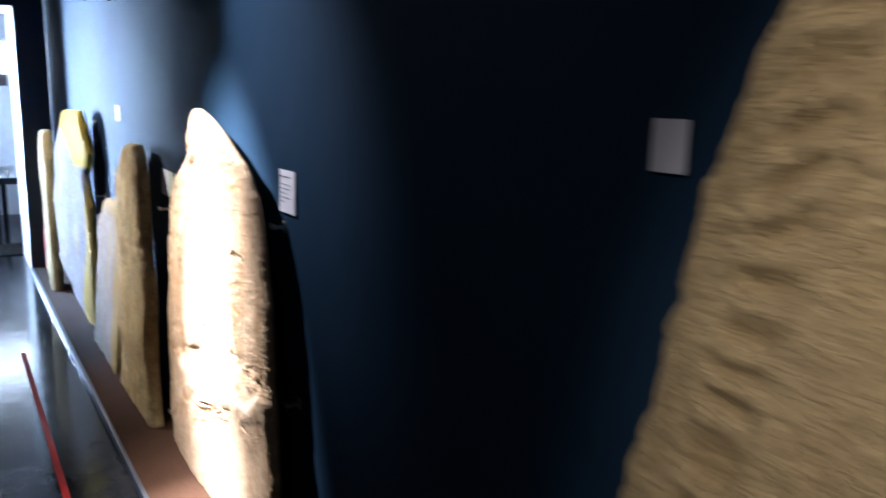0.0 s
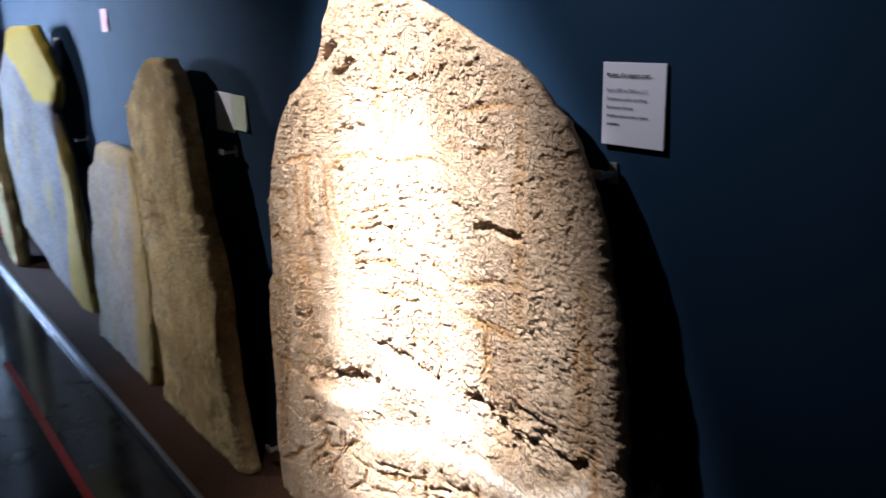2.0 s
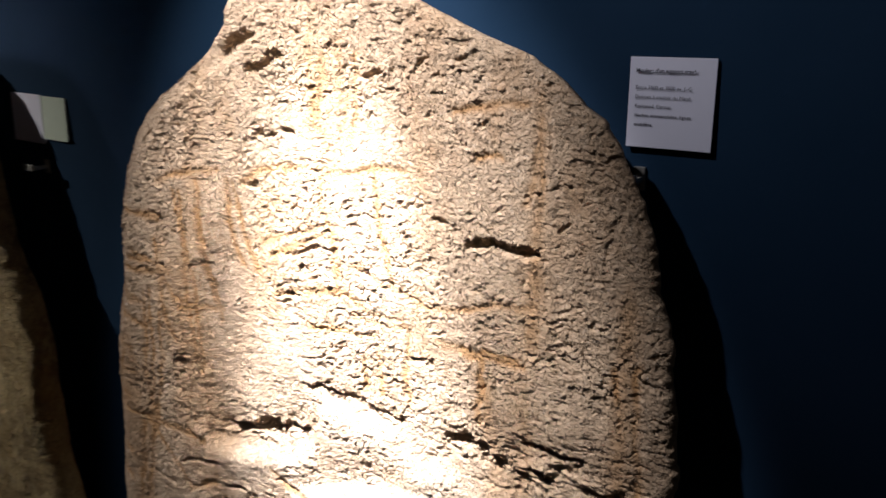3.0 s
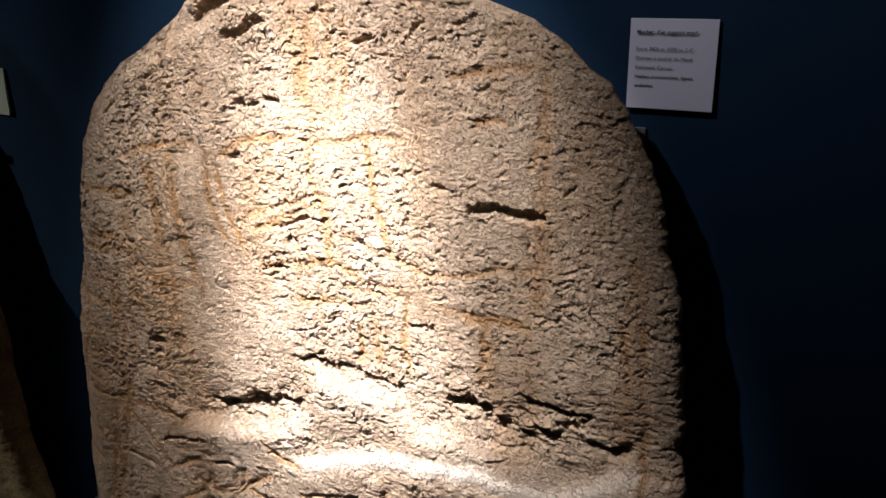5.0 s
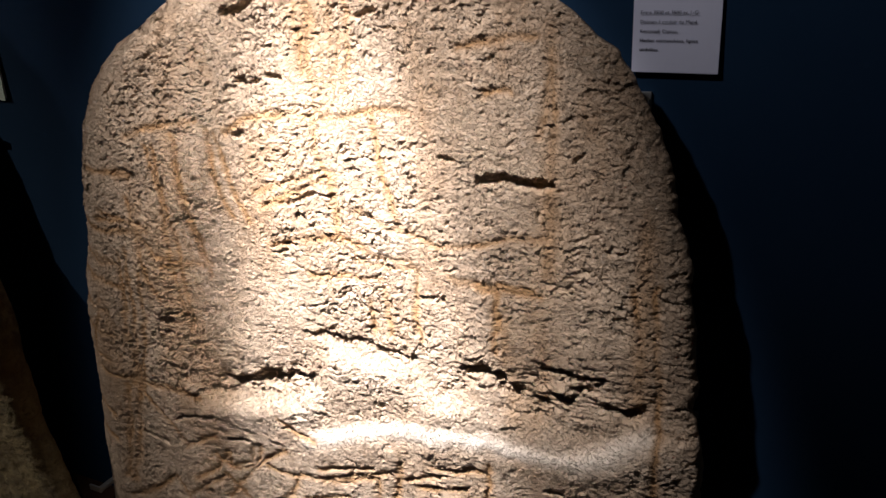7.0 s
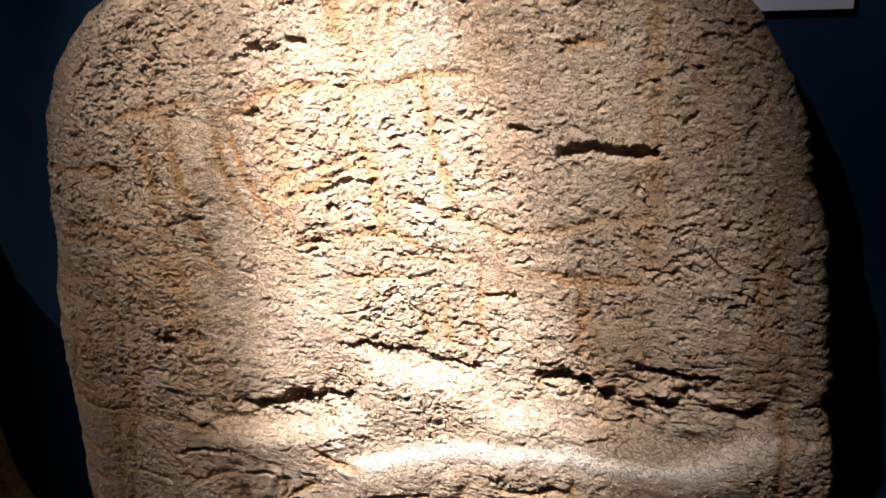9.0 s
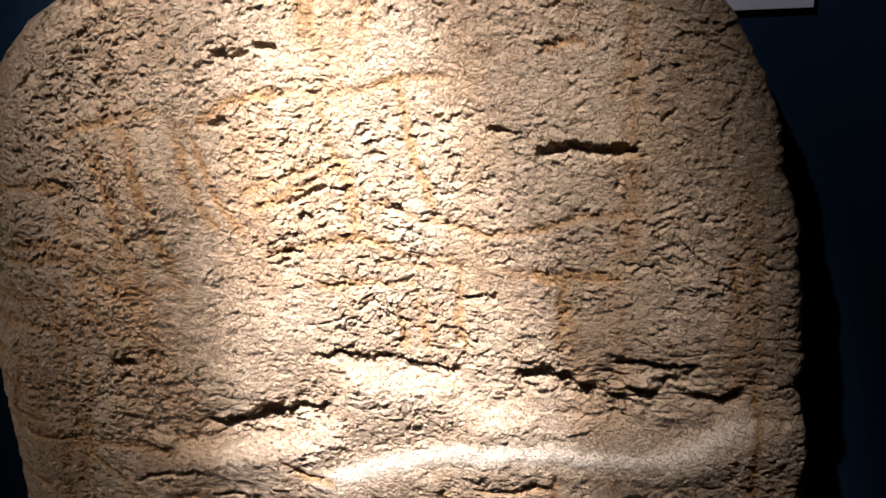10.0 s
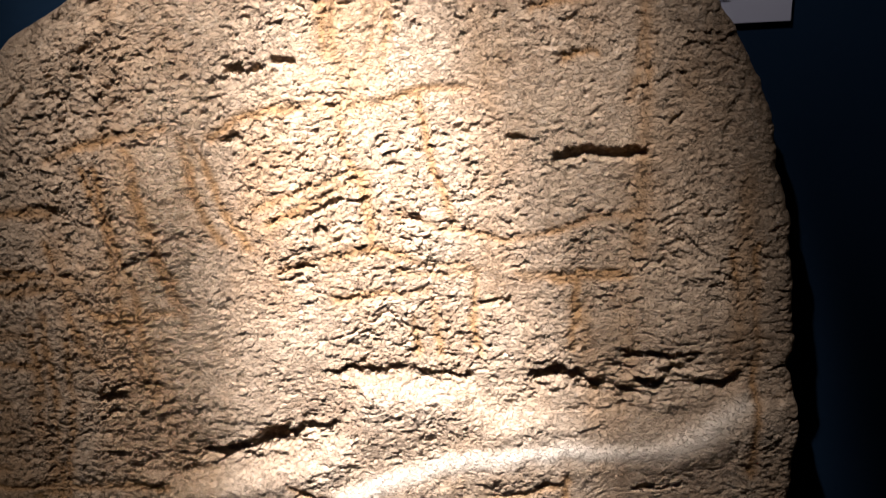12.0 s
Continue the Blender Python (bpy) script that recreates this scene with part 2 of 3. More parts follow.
structure("floor_stripe", MAT_TAPE, (-3.4, 5.0, -0.680, -0.650, 0.0, 0.003), label="red tape line on the dark floor")

# ---- engraved stones ----
LATTICE = np.random.RandomState(7).rand(256, 256)


def vnoise(x, y):
    xi, yi = np.floor(x).astype(int), np.floor(y).astype(int)
    fx, fy = x - xi, y - yi
    fx, fy = fx * fx * (3 - 2 * fx), fy * fy * (3 - 2 * fy)
    a, b = LATTICE[xi % 256, yi % 256], LATTICE[(xi + 1) % 256, yi % 256]
    c, d = LATTICE[xi % 256, (yi + 1) % 256], LATTICE[(xi + 1) % 256, (yi + 1) % 256]
    return (a * (1 - fx) + b * fx) * (1 - fy) + (c * (1 - fx) + d * fx) * fy - 0.5


def fbm(x, y, scale, octaves=4, gain=0.5):
    total, amp = 0, 1.0
    for k in range(octaves):
        total = total + amp * vnoise(x * scale + 17.3 * k, y * scale + 9.1 * k)
        scale, amp = scale * 2.03, amp * gain
    return total


def near_line(x, z, pts):
    """Distance of every (x, z) from a bent line."""
    best = np.full(x.shape, 9.0)
    for (ax, az), (bx, bz) in zip(pts, pts[1:]):
        dx, dz = bx - ax, bz - az
        k = np.clip(((x - ax) * dx + (z - az) * dz) / (dx * dx + dz * dz + 1e-12), 0, 1)
        best = np.minimum(best, np.hypot(x - ax - k * dx, z - az - k * dz))
    return best


def step(v):
    v = np.clip(v, 0, 1)
    return v * v * (3 - 2 * v)


def slab_stone(name, left, right, top, front, thick, cell, relief, material, rim=0.035, ragged=0.006, foot=0.041, shift=0.0):
    """A standing slab: left and right are (height, x) profiles, front(x, z) is its face, relief(x, z) adds carving
    and returns the height, the stain and the paleness of the face."""
    lz, lx = np.array(left).T
    rz, rx = np.array(right).T
    rows = max(8, int((top - foot) / cell))
    cols = max(8, int((rx.max() - lx.min()) / cell))
    z = np.linspace(foot, top, rows)
    xl = np.interp(z, lz, lx) + ragged * (2 * fbm(z + shift, z * 0, 16, 4, 0.6))
    xr = np.interp(z, rz, rx) + ragged * (2 * fbm(z + shift, z * 0 + 3.3, 14, 4, 0.65))
    xr = np.maximum(xr, xl + 0.02)
    s = np.linspace(0, 1, cols)
    x = xl[:, None] + (xr - xl)[:, None] * s[None]
    zz = np.repeat(z[:, None], cols, 1)
    zz = zz + 0.5 * cell * vnoise(x * 90 + shift, zz * 90) * (zz > foot + 0.02) * (zz < top - 0.01)
    slope_l, slope_r = np.gradient(xl, z), np.gradient(xr, z)
    tilt_l, tilt_r = 1 / np.sqrt(1 + np.clip(slope_l, -6, 6) ** 2), 1 / np.sqrt(1 + np.clip(slope_r, -6, 6) ** 2)
    edge = np.minimum((x - xl[:, None]) * tilt_l[:, None], (xr[:, None] - x) * tilt_r[:, None])
    edge = np.minimum(edge, top - zz)
    wide = rim * (1 + 0.8 * fbm(x + shift, zz, 9, 3))
    t = np.clip(1 - edge / wide, 0, 1)
    height, stain, pale = relief(x, zz)
    y = front(x, zz) - height * (1 - t**4) + wide * 0.9 * (1 - np.sqrt(1 - t * t * 0.98))
    yb = np.minimum(front(x, zz) + thick, -0.006)
    y = np.minimum(y, yb - 0.004)
    grid = np.arange(rows * cols).reshape(rows, cols)
    verts = np.stack([x, y, zz], -1).reshape(-1, 3)
    bl = np.stack([xl + 0.006, yb[:, 0], z], -1)
    br = np.stack([xr - 0.006, yb[:, -1], z], -1)
    n = rows * cols
    il, ir = n + np.arange(rows), n + rows + np.arange(rows)
    q = np.stack([grid[:-1, :-1], grid[:-1, 1:], grid[1:, 1:], grid[1:, :-1]], -1).reshape(-1, 4)
    ql = np.stack([il[:-1], grid[:-1, 0], grid[1:, 0], il[1:]], -1)
    qr = np.stack([grid[:-1, -1], ir[:-1], ir[1:], grid[1:, -1]], -1)
    qb = np.stack([ir[:-1], il[:-1], il[1:], ir[1:]], -1)
    quads = np.concatenate([q, ql, qr, qb])
    caps = [[int(ir[-1]), int(il[-1]), *map(int, grid[-1])], [int(il[0]), int(ir[0]), *map(int, grid[0][::-1])]]
    allv = np.concatenate([verts, bl, br])
    me = bpy.data.meshes.new(name)
    loops = np.concatenate([quads.ravel(), *[np.array(c) for c in caps]])
    sizes = np.concatenate([np.full(len(quads), 4), [len(c) for c in caps]])
    starts = np.concatenate([[0], np.cumsum(sizes)[:-1]])
    me.vertices.add(len(allv))
    me.vertices.foreach_set("co", allv.ravel().astype(np.float32))
    me.loops.add(len(loops))
    me.loops.foreach_set("vertex_index", loops.astype(np.int32))
    me.polygons.add(len(sizes))
    me.polygons.foreach_set("loop_start", starts.astype(np.int32))
    me.polygons.foreach_set("use_smooth", np.ones(len(sizes), dtype=bool))
    for key, values in (("stain", stain), ("pale", pale)):
        a = me.attributes.new(key, "FLOAT", "POINT")
        a.data.foreach_set("value", np.concatenate([values.ravel(), np.zeros(2 * rows)]).astype(np.float32))
    me.update(calc_edges=True)
    me.validate()
    me.materials.append(material)
    return new(name, me)


def facets(x, z, size, tilt, rise, seed, bias=0.57):
    """Broken planes: every flake has its own height, slant and strength, most of them standing out at the foot."""
    gx, gz = x / size, z / size
    ix, iz = np.floor(gx).astype(int), np.floor(gz).astype(int)
    best, out = np.full(x.shape, 9.0), np.zeros_like(x)
    for a in (-1, 0, 1):
        for b in (-1, 0, 1):
            i, j = (ix + a + seed) % 256, (iz + b + 3 * seed) % 256
            px, pz = ix + a + LATTICE[i, j], iz + b + LATTICE[j, i]
            dx, dz = gx - px, gz - pz
            near = dx * dx + dz * dz
            k1, k2, k3 = LATTICE[(i + 91) % 256, j], LATTICE[i, (j + 57) % 256], LATTICE[(i + 33) % 256, (j + 11) % 256]
            force = 0.35 + 1.9 * LATTICE[(i + 140) % 256, (j + 77) % 256] ** 3
            h = rise * (k1 - 0.5) + force * tilt * size * ((k2 - 0.5) * dx + (k3 - bias) * dz)
            out, best = np.where(near < best, h, out), np.minimum(near, best)
    return out


def crags(x, z, amount=1.0, shift=0.0):
    """Weathered granite: swells, broken flakes with sharp lower edges, sparse pits and grain."""
    wx, wz = x + 0.009 * fbm(x + shift, z, 30, 4, 0.6), z + 0.009 * fbm(x + 5 + shift, z, 30, 4, 0.6)
    swell = 0.013 * fbm(x + shift, z, 4.5, 3)
    zone = 0.65 + 0.50 * step(0.5 + 1.6 * fbm(x + 3 + shift, z + 1, 6, 3))
    seed = 5 + int(shift)
    flake = facets(wx + 0.3 * wz, wz * 1.2, 0.036, 0.19, 0.0008, seed, 0.64) * step(0.35 + 2.2 * fbm(x + 2 + shift, z, 9, 3))
    flake = flake + facets(wx - 0.25 * wz, wz * 1.2, 0.016, 0.30, 0.0006, seed + 40, 0.63)
    flake = flake + facets(wx + 0.15 * wz, wz * 1.3, 0.0072, 0.56, 0.0011, seed + 80, 0.61)
    pits = -0.0032 * step((fbm(wx + shift, wz * 1.7, 46, 3, 0.65) - 0.30) / 0.10)
    grain = 0.0022 * fbm(wx, wz * 1.3, 22, 3, 0.6) + 0.0012 * fbm(wx, wz * 1.3, 140, 2, 0.75)
    return amount * (swell + zone * (flake + pits + grain))


def big_relief(x, z):
    h0 = crags(x, z) * (1 - 0.35 * step((0.66 - z) / 0.12)) * (1 + 0.35 * step((-0.85 - x) / 0.15))
    rough = h0 - 0.013 * fbm(x, z, 4.5, 3)
    # the carving runs on round the receding edge
    x = np.where(x < -1.18, -1.18 + 0.6 * (x + 1.18), x)
    wx = x + 0.010 * fbm(x, z, 30, 3, 0.6)
    wz = z + 0.010 * fbm(x + 7, z, 30, 3, 0.6)
    state = {"h": h0, "s": np.zeros_like(x), "p": np.zeros_like(x), "g": np.zeros_like(x)}
    patch = 0.6 + 0.4 * step(0.62 + 1.8 * fbm(x + 1, z + 4, 13, 3))

    def groove(pts, w=0.0075, d=0.0042):
        near = near_line(wx, wz, pts)
        state["g"] = np.maximum(state["g"], d * (0.66 + 0.34 * step((0.68 - z) / 0.1)) * np.exp(-((near / w) ** 2)))
        state["s"] = np.maximum(state["s"], 0.9 * np.exp(-((near / (w * 1.2)) ** 2)) * patch)

    def crack(pts, w, d):
        near = near_line(x + 0.008 * fbm(x, z, 45, 4, 0.65), z + 0.008 * fbm(x + 3, z, 45, 4, 0.65), pts)
        w = w * (0.95 + 1.1 * fbm(x + 6, z, 55, 3, 0.7))
        state["h"] = state["h"] - 0.75 * d * step((w * 1.25 - near) / np.maximum(w * 0.8, 0.003))

    def hollow(pts, w, d):
        """A broken bed: a sharp overhanging upper edge and a floor that comes forward again below it."""
        px, pz = np.array(pts).T
        hx, hz = x + 0.008 * fbm(x, z, 45, 4, 0.65), z + 0.012 * fbm(x + 3, z, 45, 4, 0.65)
        drop = np.interp(hx, px, pz) - hz
        ends = step((hx - px[0]) / 0.03 + 0.4) * step((px[-1] - hx) / 0.03 + 0.4)
        depth = step(drop / 0.012) * np.clip(1 - drop / (w * (1 + 0.8 * fbm(x + 9, z, 25, 3))), 0, 1) * ends
        state["h"] = state["h"] - d * depth * (1 + 1.1 * fbm(x, z * 1.6, 55, 4, 0.7))

    groove([(-0.467, 1.296), (-0.455, 1.242), (-0.442, 1.176), (-0.427, 1.109), (-0.415, 1.079)])
    groove([(-0.508, 1.097), (-0.457, 1.075), (-0.392, 1.058), (-0.327, 1.041), (-0.251, 1.058), (-0.177, 1.076), (-0.104, 1.086)])
    groove([(-0.798, 1.241), (-0.738, 1.267), (-0.663, 1.282), (-0.59, 1.284), (-0.517, 1.285), (-0.463, 1.296), (-0.383, 1.297)])
    groove([(-0.599, 1.439), (-0.602, 1.389), (-0.601, 1.355)])
    groove([(-0.516, 1.436), (-0.525, 1.386), (-0.535, 1.343)])
    groove([(-0.59, 1.275), (-0.586, 1.21), (-0.565, 1.152), (-0.557, 1.073), (-0.556, 1.033)])
    groove([(-0.704, 1.006), (-0.654, 1.02), (-0.594, 1.034), (-0.527, 1.032), (-0.461, 1.009), (-0.385, 0.992)])
    groove([(-0.519, 0.999), (-0.453, 0.986), (-0.376, 0.986)])
    groove([(-0.299, 0.973), (-0.223, 0.971), (-0.129, 0.971)])
    groove([(-0.492, 0.904), (-0.489, 0.838)])
    groove([(-0.453, 0.936), (-0.449, 0.837)])
    groove([(-0.381, 0.981), (-0.386, 0.902), (-0.381, 0.83)])
    groove([(-0.214, 0.961), (-0.208, 0.897)])
    groove([(-0.621, 0.951), (-0.542, 0.954), (-0.464, 0.957)])
    groove([(-0.739, 1.119), (-0.659, 1.146), (-0.577, 1.172)])
    groove([(-1.08, 1.21), (-1.006, 1.24), (-0.937, 1.252), (-0.871, 1.254)])
    groove([(-1.189, 1.12), (-1.099, 1.122)])
    groove([(-1.219, 1.0), (-1.135, 1.009), (-1.055, 1.001)])
    groove([(-1.243, 0.902), (-1.183, 0.889)])
    groove([(-1.032, 0.913), (-0.957, 0.928), (-0.883, 0.942)])
    groove([(-1.326, 0.568), (-1.211, 0.573), (-1.097, 0.578), (-0.974, 0.583)])
    groove([(-0.995, 1.197), (-0.993, 1.108), (-0.973, 1.004), (-0.967, 0.872), (-0.964, 0.768)])
    groove([(-0.94, 1.233), (-0.929, 1.136), (-0.908, 1.033), (-0.887, 0.915)])
    groove([(-1.111, 1.071), (-1.099, 0.986), (-1.081, 0.875), (-1.048, 0.828)])
    groove([(-1.11, 0.887), (-1.126, 0.759), (-1.18, 0.559)])
    groove([(-0.845, 1.239), (-0.84, 1.152), (-0.805, 1.061)])
    groove([(-1.175, 0.922), (-1.175, 0.831), (-1.196, 0.687)])
    groove([(-0.233, 1.334), (-0.182, 1.345)])
    groove([(-0.114, 1.367), (-0.116, 1.308), (-0.128, 1.265)])
    groove([(-1.235, 1.114), (-1.088, 1.131)])
    groove([(-1.273, 0.965), (-1.065, 0.997)])
    groove([(-1.294, 0.881), (-1.178, 0.892)])
    groove([(-1.308, 0.826), (-1.171, 0.841)])
    groove([(-1.319, 0.747), (-1.228, 0.759)])
    groove([(-1.327, 0.674), (-1.234, 0.689)])
    groove([(-1.34, 0.597), (-1.252, 0.612)])
    groove([(-1.365, 0.421), (-1.272, 0.439)])
    groove([(-1.368, 0.34), (-1.281, 0.355)])
    groove([(-0.498, 1.512), (-0.5, 1.443), (-0.514, 1.329)])
    groove([(-0.571, 1.511), (-0.587, 1.42), (-0.588, 1.357)])
    groove([(-0.277, 1.415), (-0.214, 1.424), (-0.134, 1.439)])
    groove([(-0.942, 0.306), (-0.837, 0.421), (-0.744, 0.495)])
    groove([(-0.802, 0.431), (-0.72, 0.423), (-0.591, 0.454), (-0.469, 0.498)])
    crack([(-0.246, 1.179), (-0.206, 1.186), (-0.179, 1.189), (-0.139, 1.186), (-0.108, 1.184)], 0.012, 0.03)
    crack([(-0.312, 1.218), (-0.291, 1.213), (-0.271, 1.211)], 0.006, 0.02)
    crack([(-0.66, 1.099), (-0.63, 1.111), (-0.6, 1.124)], 0.005, 0.01)
    crack([(-0.977, 1.03), (-0.937, 1.039), (-0.898, 1.047)], 0.004, 0.01)
    crack([(-0.75, 1.345), (-0.71, 1.342)], 0.007, 0.015)
    crack([(-0.686, 1.351), (-0.654, 1.354)], 0.008, 0.015)
    crack([(-0.78, 1.234), (-0.756, 1.237)], 0.007, 0.014)
    crack([(-0.709, 1.006), (-0.654, 1.013)], 0.005, 0.01)
    crack([(-0.711, 0.989), (-0.671, 0.995)], 0.005, 0.01)
    crack([(-1.07, 0.77), (-1.032, 0.772)], 0.008, 0.012)
    crack([(-0.066, 1.231), (-0.047, 1.244)], 0.005, 0.01)
    crack([(0.047, 1.284), (0.03, 1.232), (0.02, 1.187)], 0.006, 0.003)
    hollow([(-0.90, 0.665), (-0.844, 0.672), (-0.777, 0.69), (-0.711, 0.702), (-0.64, 0.712)], 0.065, 0.0145)
    hollow([(-0.66, 0.818), (-0.583, 0.823), (-0.513, 0.817), (-0.453, 0.803), (-0.39, 0.795)], 0.03, 0.014)
    hollow([(-0.29, 0.802), (-0.247, 0.81), (-0.20, 0.806)], 0.07, 0.024)
    hollow([(-0.225, 0.802), (-0.173, 0.778), (-0.122, 0.758), (-0.06, 0.745)], 0.05, 0.008)
    hollow([(-0.135, 0.843), (-0.076, 0.832), (0.0, 0.832)], 0.045, 0.014)
    hollow([(0.02, 0.775), (0.075, 0.785)], 0.045, 0.010)
    crack([(-0.368, 0.926), (-0.334, 0.929)], 0.006, 0.008)
    crack([(-0.107, 0.558), (-0.025, 0.563)], 0.007, 0.01)
    crack([(-1.086, 0.487), (-1.016, 0.518), (-0.922, 0.545)], 0.006, 0.016)
    crack([(-1.198, 0.412), (-1.129, 0.414)], 0.007, 0.012)
    crack([(-0.905, 0.491), (-0.843, 0.499)], 0.006, 0.012)
    crack([(-1.145, 0.477), (-1.105, 0.437), (-1.052, 0.418)], 0.003, 0.006)
    crack([(-1.135, 1.3), (-1.103, 1.326)], 0.007, 0.012)
    crack([(-0.985, 1.379), (-0.967, 1.391)], 0.005, 0.008)
    crack([(-0.851, 1.505), (-0.807, 1.523), (-0.757, 1.538)], 0.014, 0.024)
    crack([(-0.764, 1.471), (-0.715, 1.486), (-0.674, 1.507)], 0.009, 0.018)
    crack([(-0.471, 1.468), (-0.444, 1.476)], 0.009, 0.016)
    crack([(-0.641, 1.554), (-0.631, 1.547)], 0.005, 0.01)
    crack([(-0.362, 1.487), (-0.343, 1.502)], 0.007, 0.01)
    crack([(-0.272, 1.504), (-0.259, 1.511)], 0.007, 0.01)
    groove([(-0.92, 0.446), (-0.918, 0.406), (-0.865, 0.409), (-0.825, 0.448), (-0.811, 0.492)])
    groove([(-0.734, 0.582), (-0.706, 0.551), (-0.644, 0.545)])
    groove([(-1.05, 0.324), (-0.966, 0.383), (-0.92, 0.446)])
    groove([(-1.217, 0.551), (-1.242, 0.392), (-1.265, 0.242)])
    groove([(-0.652, 0.467), (-0.513, 0.5)], 0.006, 0.005)
    groove([(-0.441, 0.492), (-0.33, 0.526)], 0.006, 0.005)
    crack([(-0.729, 0.561), (-0.666, 0.554)], 0.005, 0.012)
    crack([(-0.64, 0.871), (-0.581, 0.891)], 0.004, 0.006)
    crack([(-0.365, 0.929), (-0.328, 0.94)], 0.005, 0.008)
    groove([(-1.266, 0.174), (-1.128, 0.306), (-1.084, 0.251)])
    groove([(-1.081, 0.267), (-0.931, 0.374), (-0.857, 0.303)])
    groove([(-0.641, 0.433), (-0.501, 0.472), (-0.514, 0.393)])
    groove([(-0.441, 0.532), (-0.462, 0.408)])
    groove([(-0.702, 0.364), (-0.582, 0.399)])
    groove([(-0.407, 0.479), (-0.294, 0.502)])
    groove([(-0.233, 0.586), (-0.241, 0.496)])
    groove([(-0.833, 0.488), (-0.848, 0.437), (-0.918, 0.405), (-0.958, 0.423)])
    groove([(-1.179, 0.618), (-1.212, 0.423), (-1.251, 0.233)])
    groove([(-1.207, 0.572), (-1.062, 0.424)])
    groove([(-1.064, 0.417), (-0.946, 0.488)])
    groove([(-0.820, 0.306), (-0.744, 0.357), (-0.723, 0.410)])
    groove([(0.086, 1.018), (0.094, 0.837), (0.103, 0.585)])
    groove([(-0.358, 0.541), (-0.249, 0.565)])
    groove([(-1.018, 1.196), (-0.996, 1.079), (-0.996, 0.935), (-0.979, 0.791)])
    groove([(-0.938, 1.165), (-0.918, 1.048), (-0.900, 0.934)])
    groove([(-1.199, 1.021), (-1.109, 1.005), (-1.043, 0.935), (-0.894, 0.934)])
    groove([(-1.248, 0.778), (-1.313, 0.554)])
    groove([(-1.154, 0.778), (-1.202, 0.556)])
    groove([(-0.717, 1.093), (-0.561, 1.164), (-0.555, 1.042)])
    groove([(-0.829, 1.236), (-0.796, 1.133), (-0.761, 1.055)])
    groove([(-1.147, 0.936), (-1.154, 0.778)])
    groove([(-0.310, 0.980), (-0.142, 0.978)])
    groove([(-0.213, 0.969), (-0.218, 0.837)])
    groove([(-0.109, 1.411), (-0.102, 1.253)])
    groove([(-0.385, 0.930), (-0.385, 0.848)])
    groove([(0.048, 1.004), (0.068, 0.888)])
    state["h"] = state["h"] - state["g"]
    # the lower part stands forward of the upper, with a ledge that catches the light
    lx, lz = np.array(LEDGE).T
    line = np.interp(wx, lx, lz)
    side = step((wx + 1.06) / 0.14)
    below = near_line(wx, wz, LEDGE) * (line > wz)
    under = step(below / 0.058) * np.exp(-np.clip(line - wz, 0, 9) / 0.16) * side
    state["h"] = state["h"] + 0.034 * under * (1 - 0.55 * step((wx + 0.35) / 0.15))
    band = near_line(wx, wz, BAND)
    smooth = np.exp(-((band / 0.018) ** 2))
    bx, bz = np.array(BAND).T
    drop = np.interp(wx, bx, bz) - wz
    lower = step((band * np.sign(drop) + 0.02) / 0.06) * np.exp(-np.clip(drop, 0, 9) / 0.2) * step((wx + 0.72) / 0.1)
    state["h"] = state["h"] - 0.85 * smooth * rough + 0.007 * smooth + 0.020 * lower
    # pale colour on the smooth band; the ledge's lit look is painted in too
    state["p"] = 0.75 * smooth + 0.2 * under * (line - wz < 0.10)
    # rough scar to the right, below the long slit
    scar = np.exp(-(((x + 0.08) / 0.17) ** 2 + ((z - 0.775) / 0.05) ** 2))
    state["h"] = state["h"] + scar * (0.020 * fbm(x, z * 2.2, 22, 4, 0.6) - 0.008)
    hollow = np.exp(-(((x + 0.80) / 0.15) ** 2 + ((z - 0.675 - 0.25 * (x + 0.78)) / 0.03) ** 2))
    state["h"] = state["h"] + hollow * (0.022 * fbm(x, z * 2.0, 26, 4, 0.6) - 0.010)
    # rusty runs down the face
    for sx, z0, z1, w in ((-0.115, 0.95, 1.5, 0.014), (-0.53, 1.33, 1.6, 0.010), (-0.60, 1.33, 1.6, 0.009), (0.06, 0.7, 1.2, 0.02), (-0.20, 0.75, 0.98, 0.012)):
        run = np.exp(-(((x - sx - 0.02 * fbm(x, z, 3, 2)) / w) ** 2)) * step((z - z0) / 0.1) * step((z1 - z) / 0.1)
        state["s"] = np.maximum(state["s"], 0.5 * run)
    return state["h"], np.clip(state["s"], 0, 1), np.clip(state["p"], 0, 1)


LEDGE = [(-0.946, 0.614), (-0.78, 0.637), (-0.692, 0.66), (-0.64, 0.696), (-0.61, 0.801), (-0.403, 0.785), (-0.354, 0.732), (-0.273, 0.735), (-0.142, 0.716), (-0.031, 0.702), (0.066, 0.735), (0.162, 0.745)]
BAND = [(-0.671, 0.54), (-0.604, 0.565), (-0.516, 0.595), (-0.441, 0.619), (-0.336, 0.63), (-0.232, 0.64), (-0.13, 0.633), (-0.048, 0.637), (0.01, 0.672), (0.076, 0.724)]


BIG_LEFT = [(0.04, -1.53), (0.3, -1.50), (0.5, -1.474), (0.6, -1.458), (0.7, -1.44), (0.8, -1.42), (0.9, -1.398), (1.0, -1.375), (1.1, -1.343), (1.2, -1.315), (1.3, -1.257), (1.35, -1.215), (1.40, -1.153), (1.45, -1.045), (1.51, -0.918), (1.56, -0.85), (1.62, -0.812), (1.67, -0.775), (1.70, -0.735)]


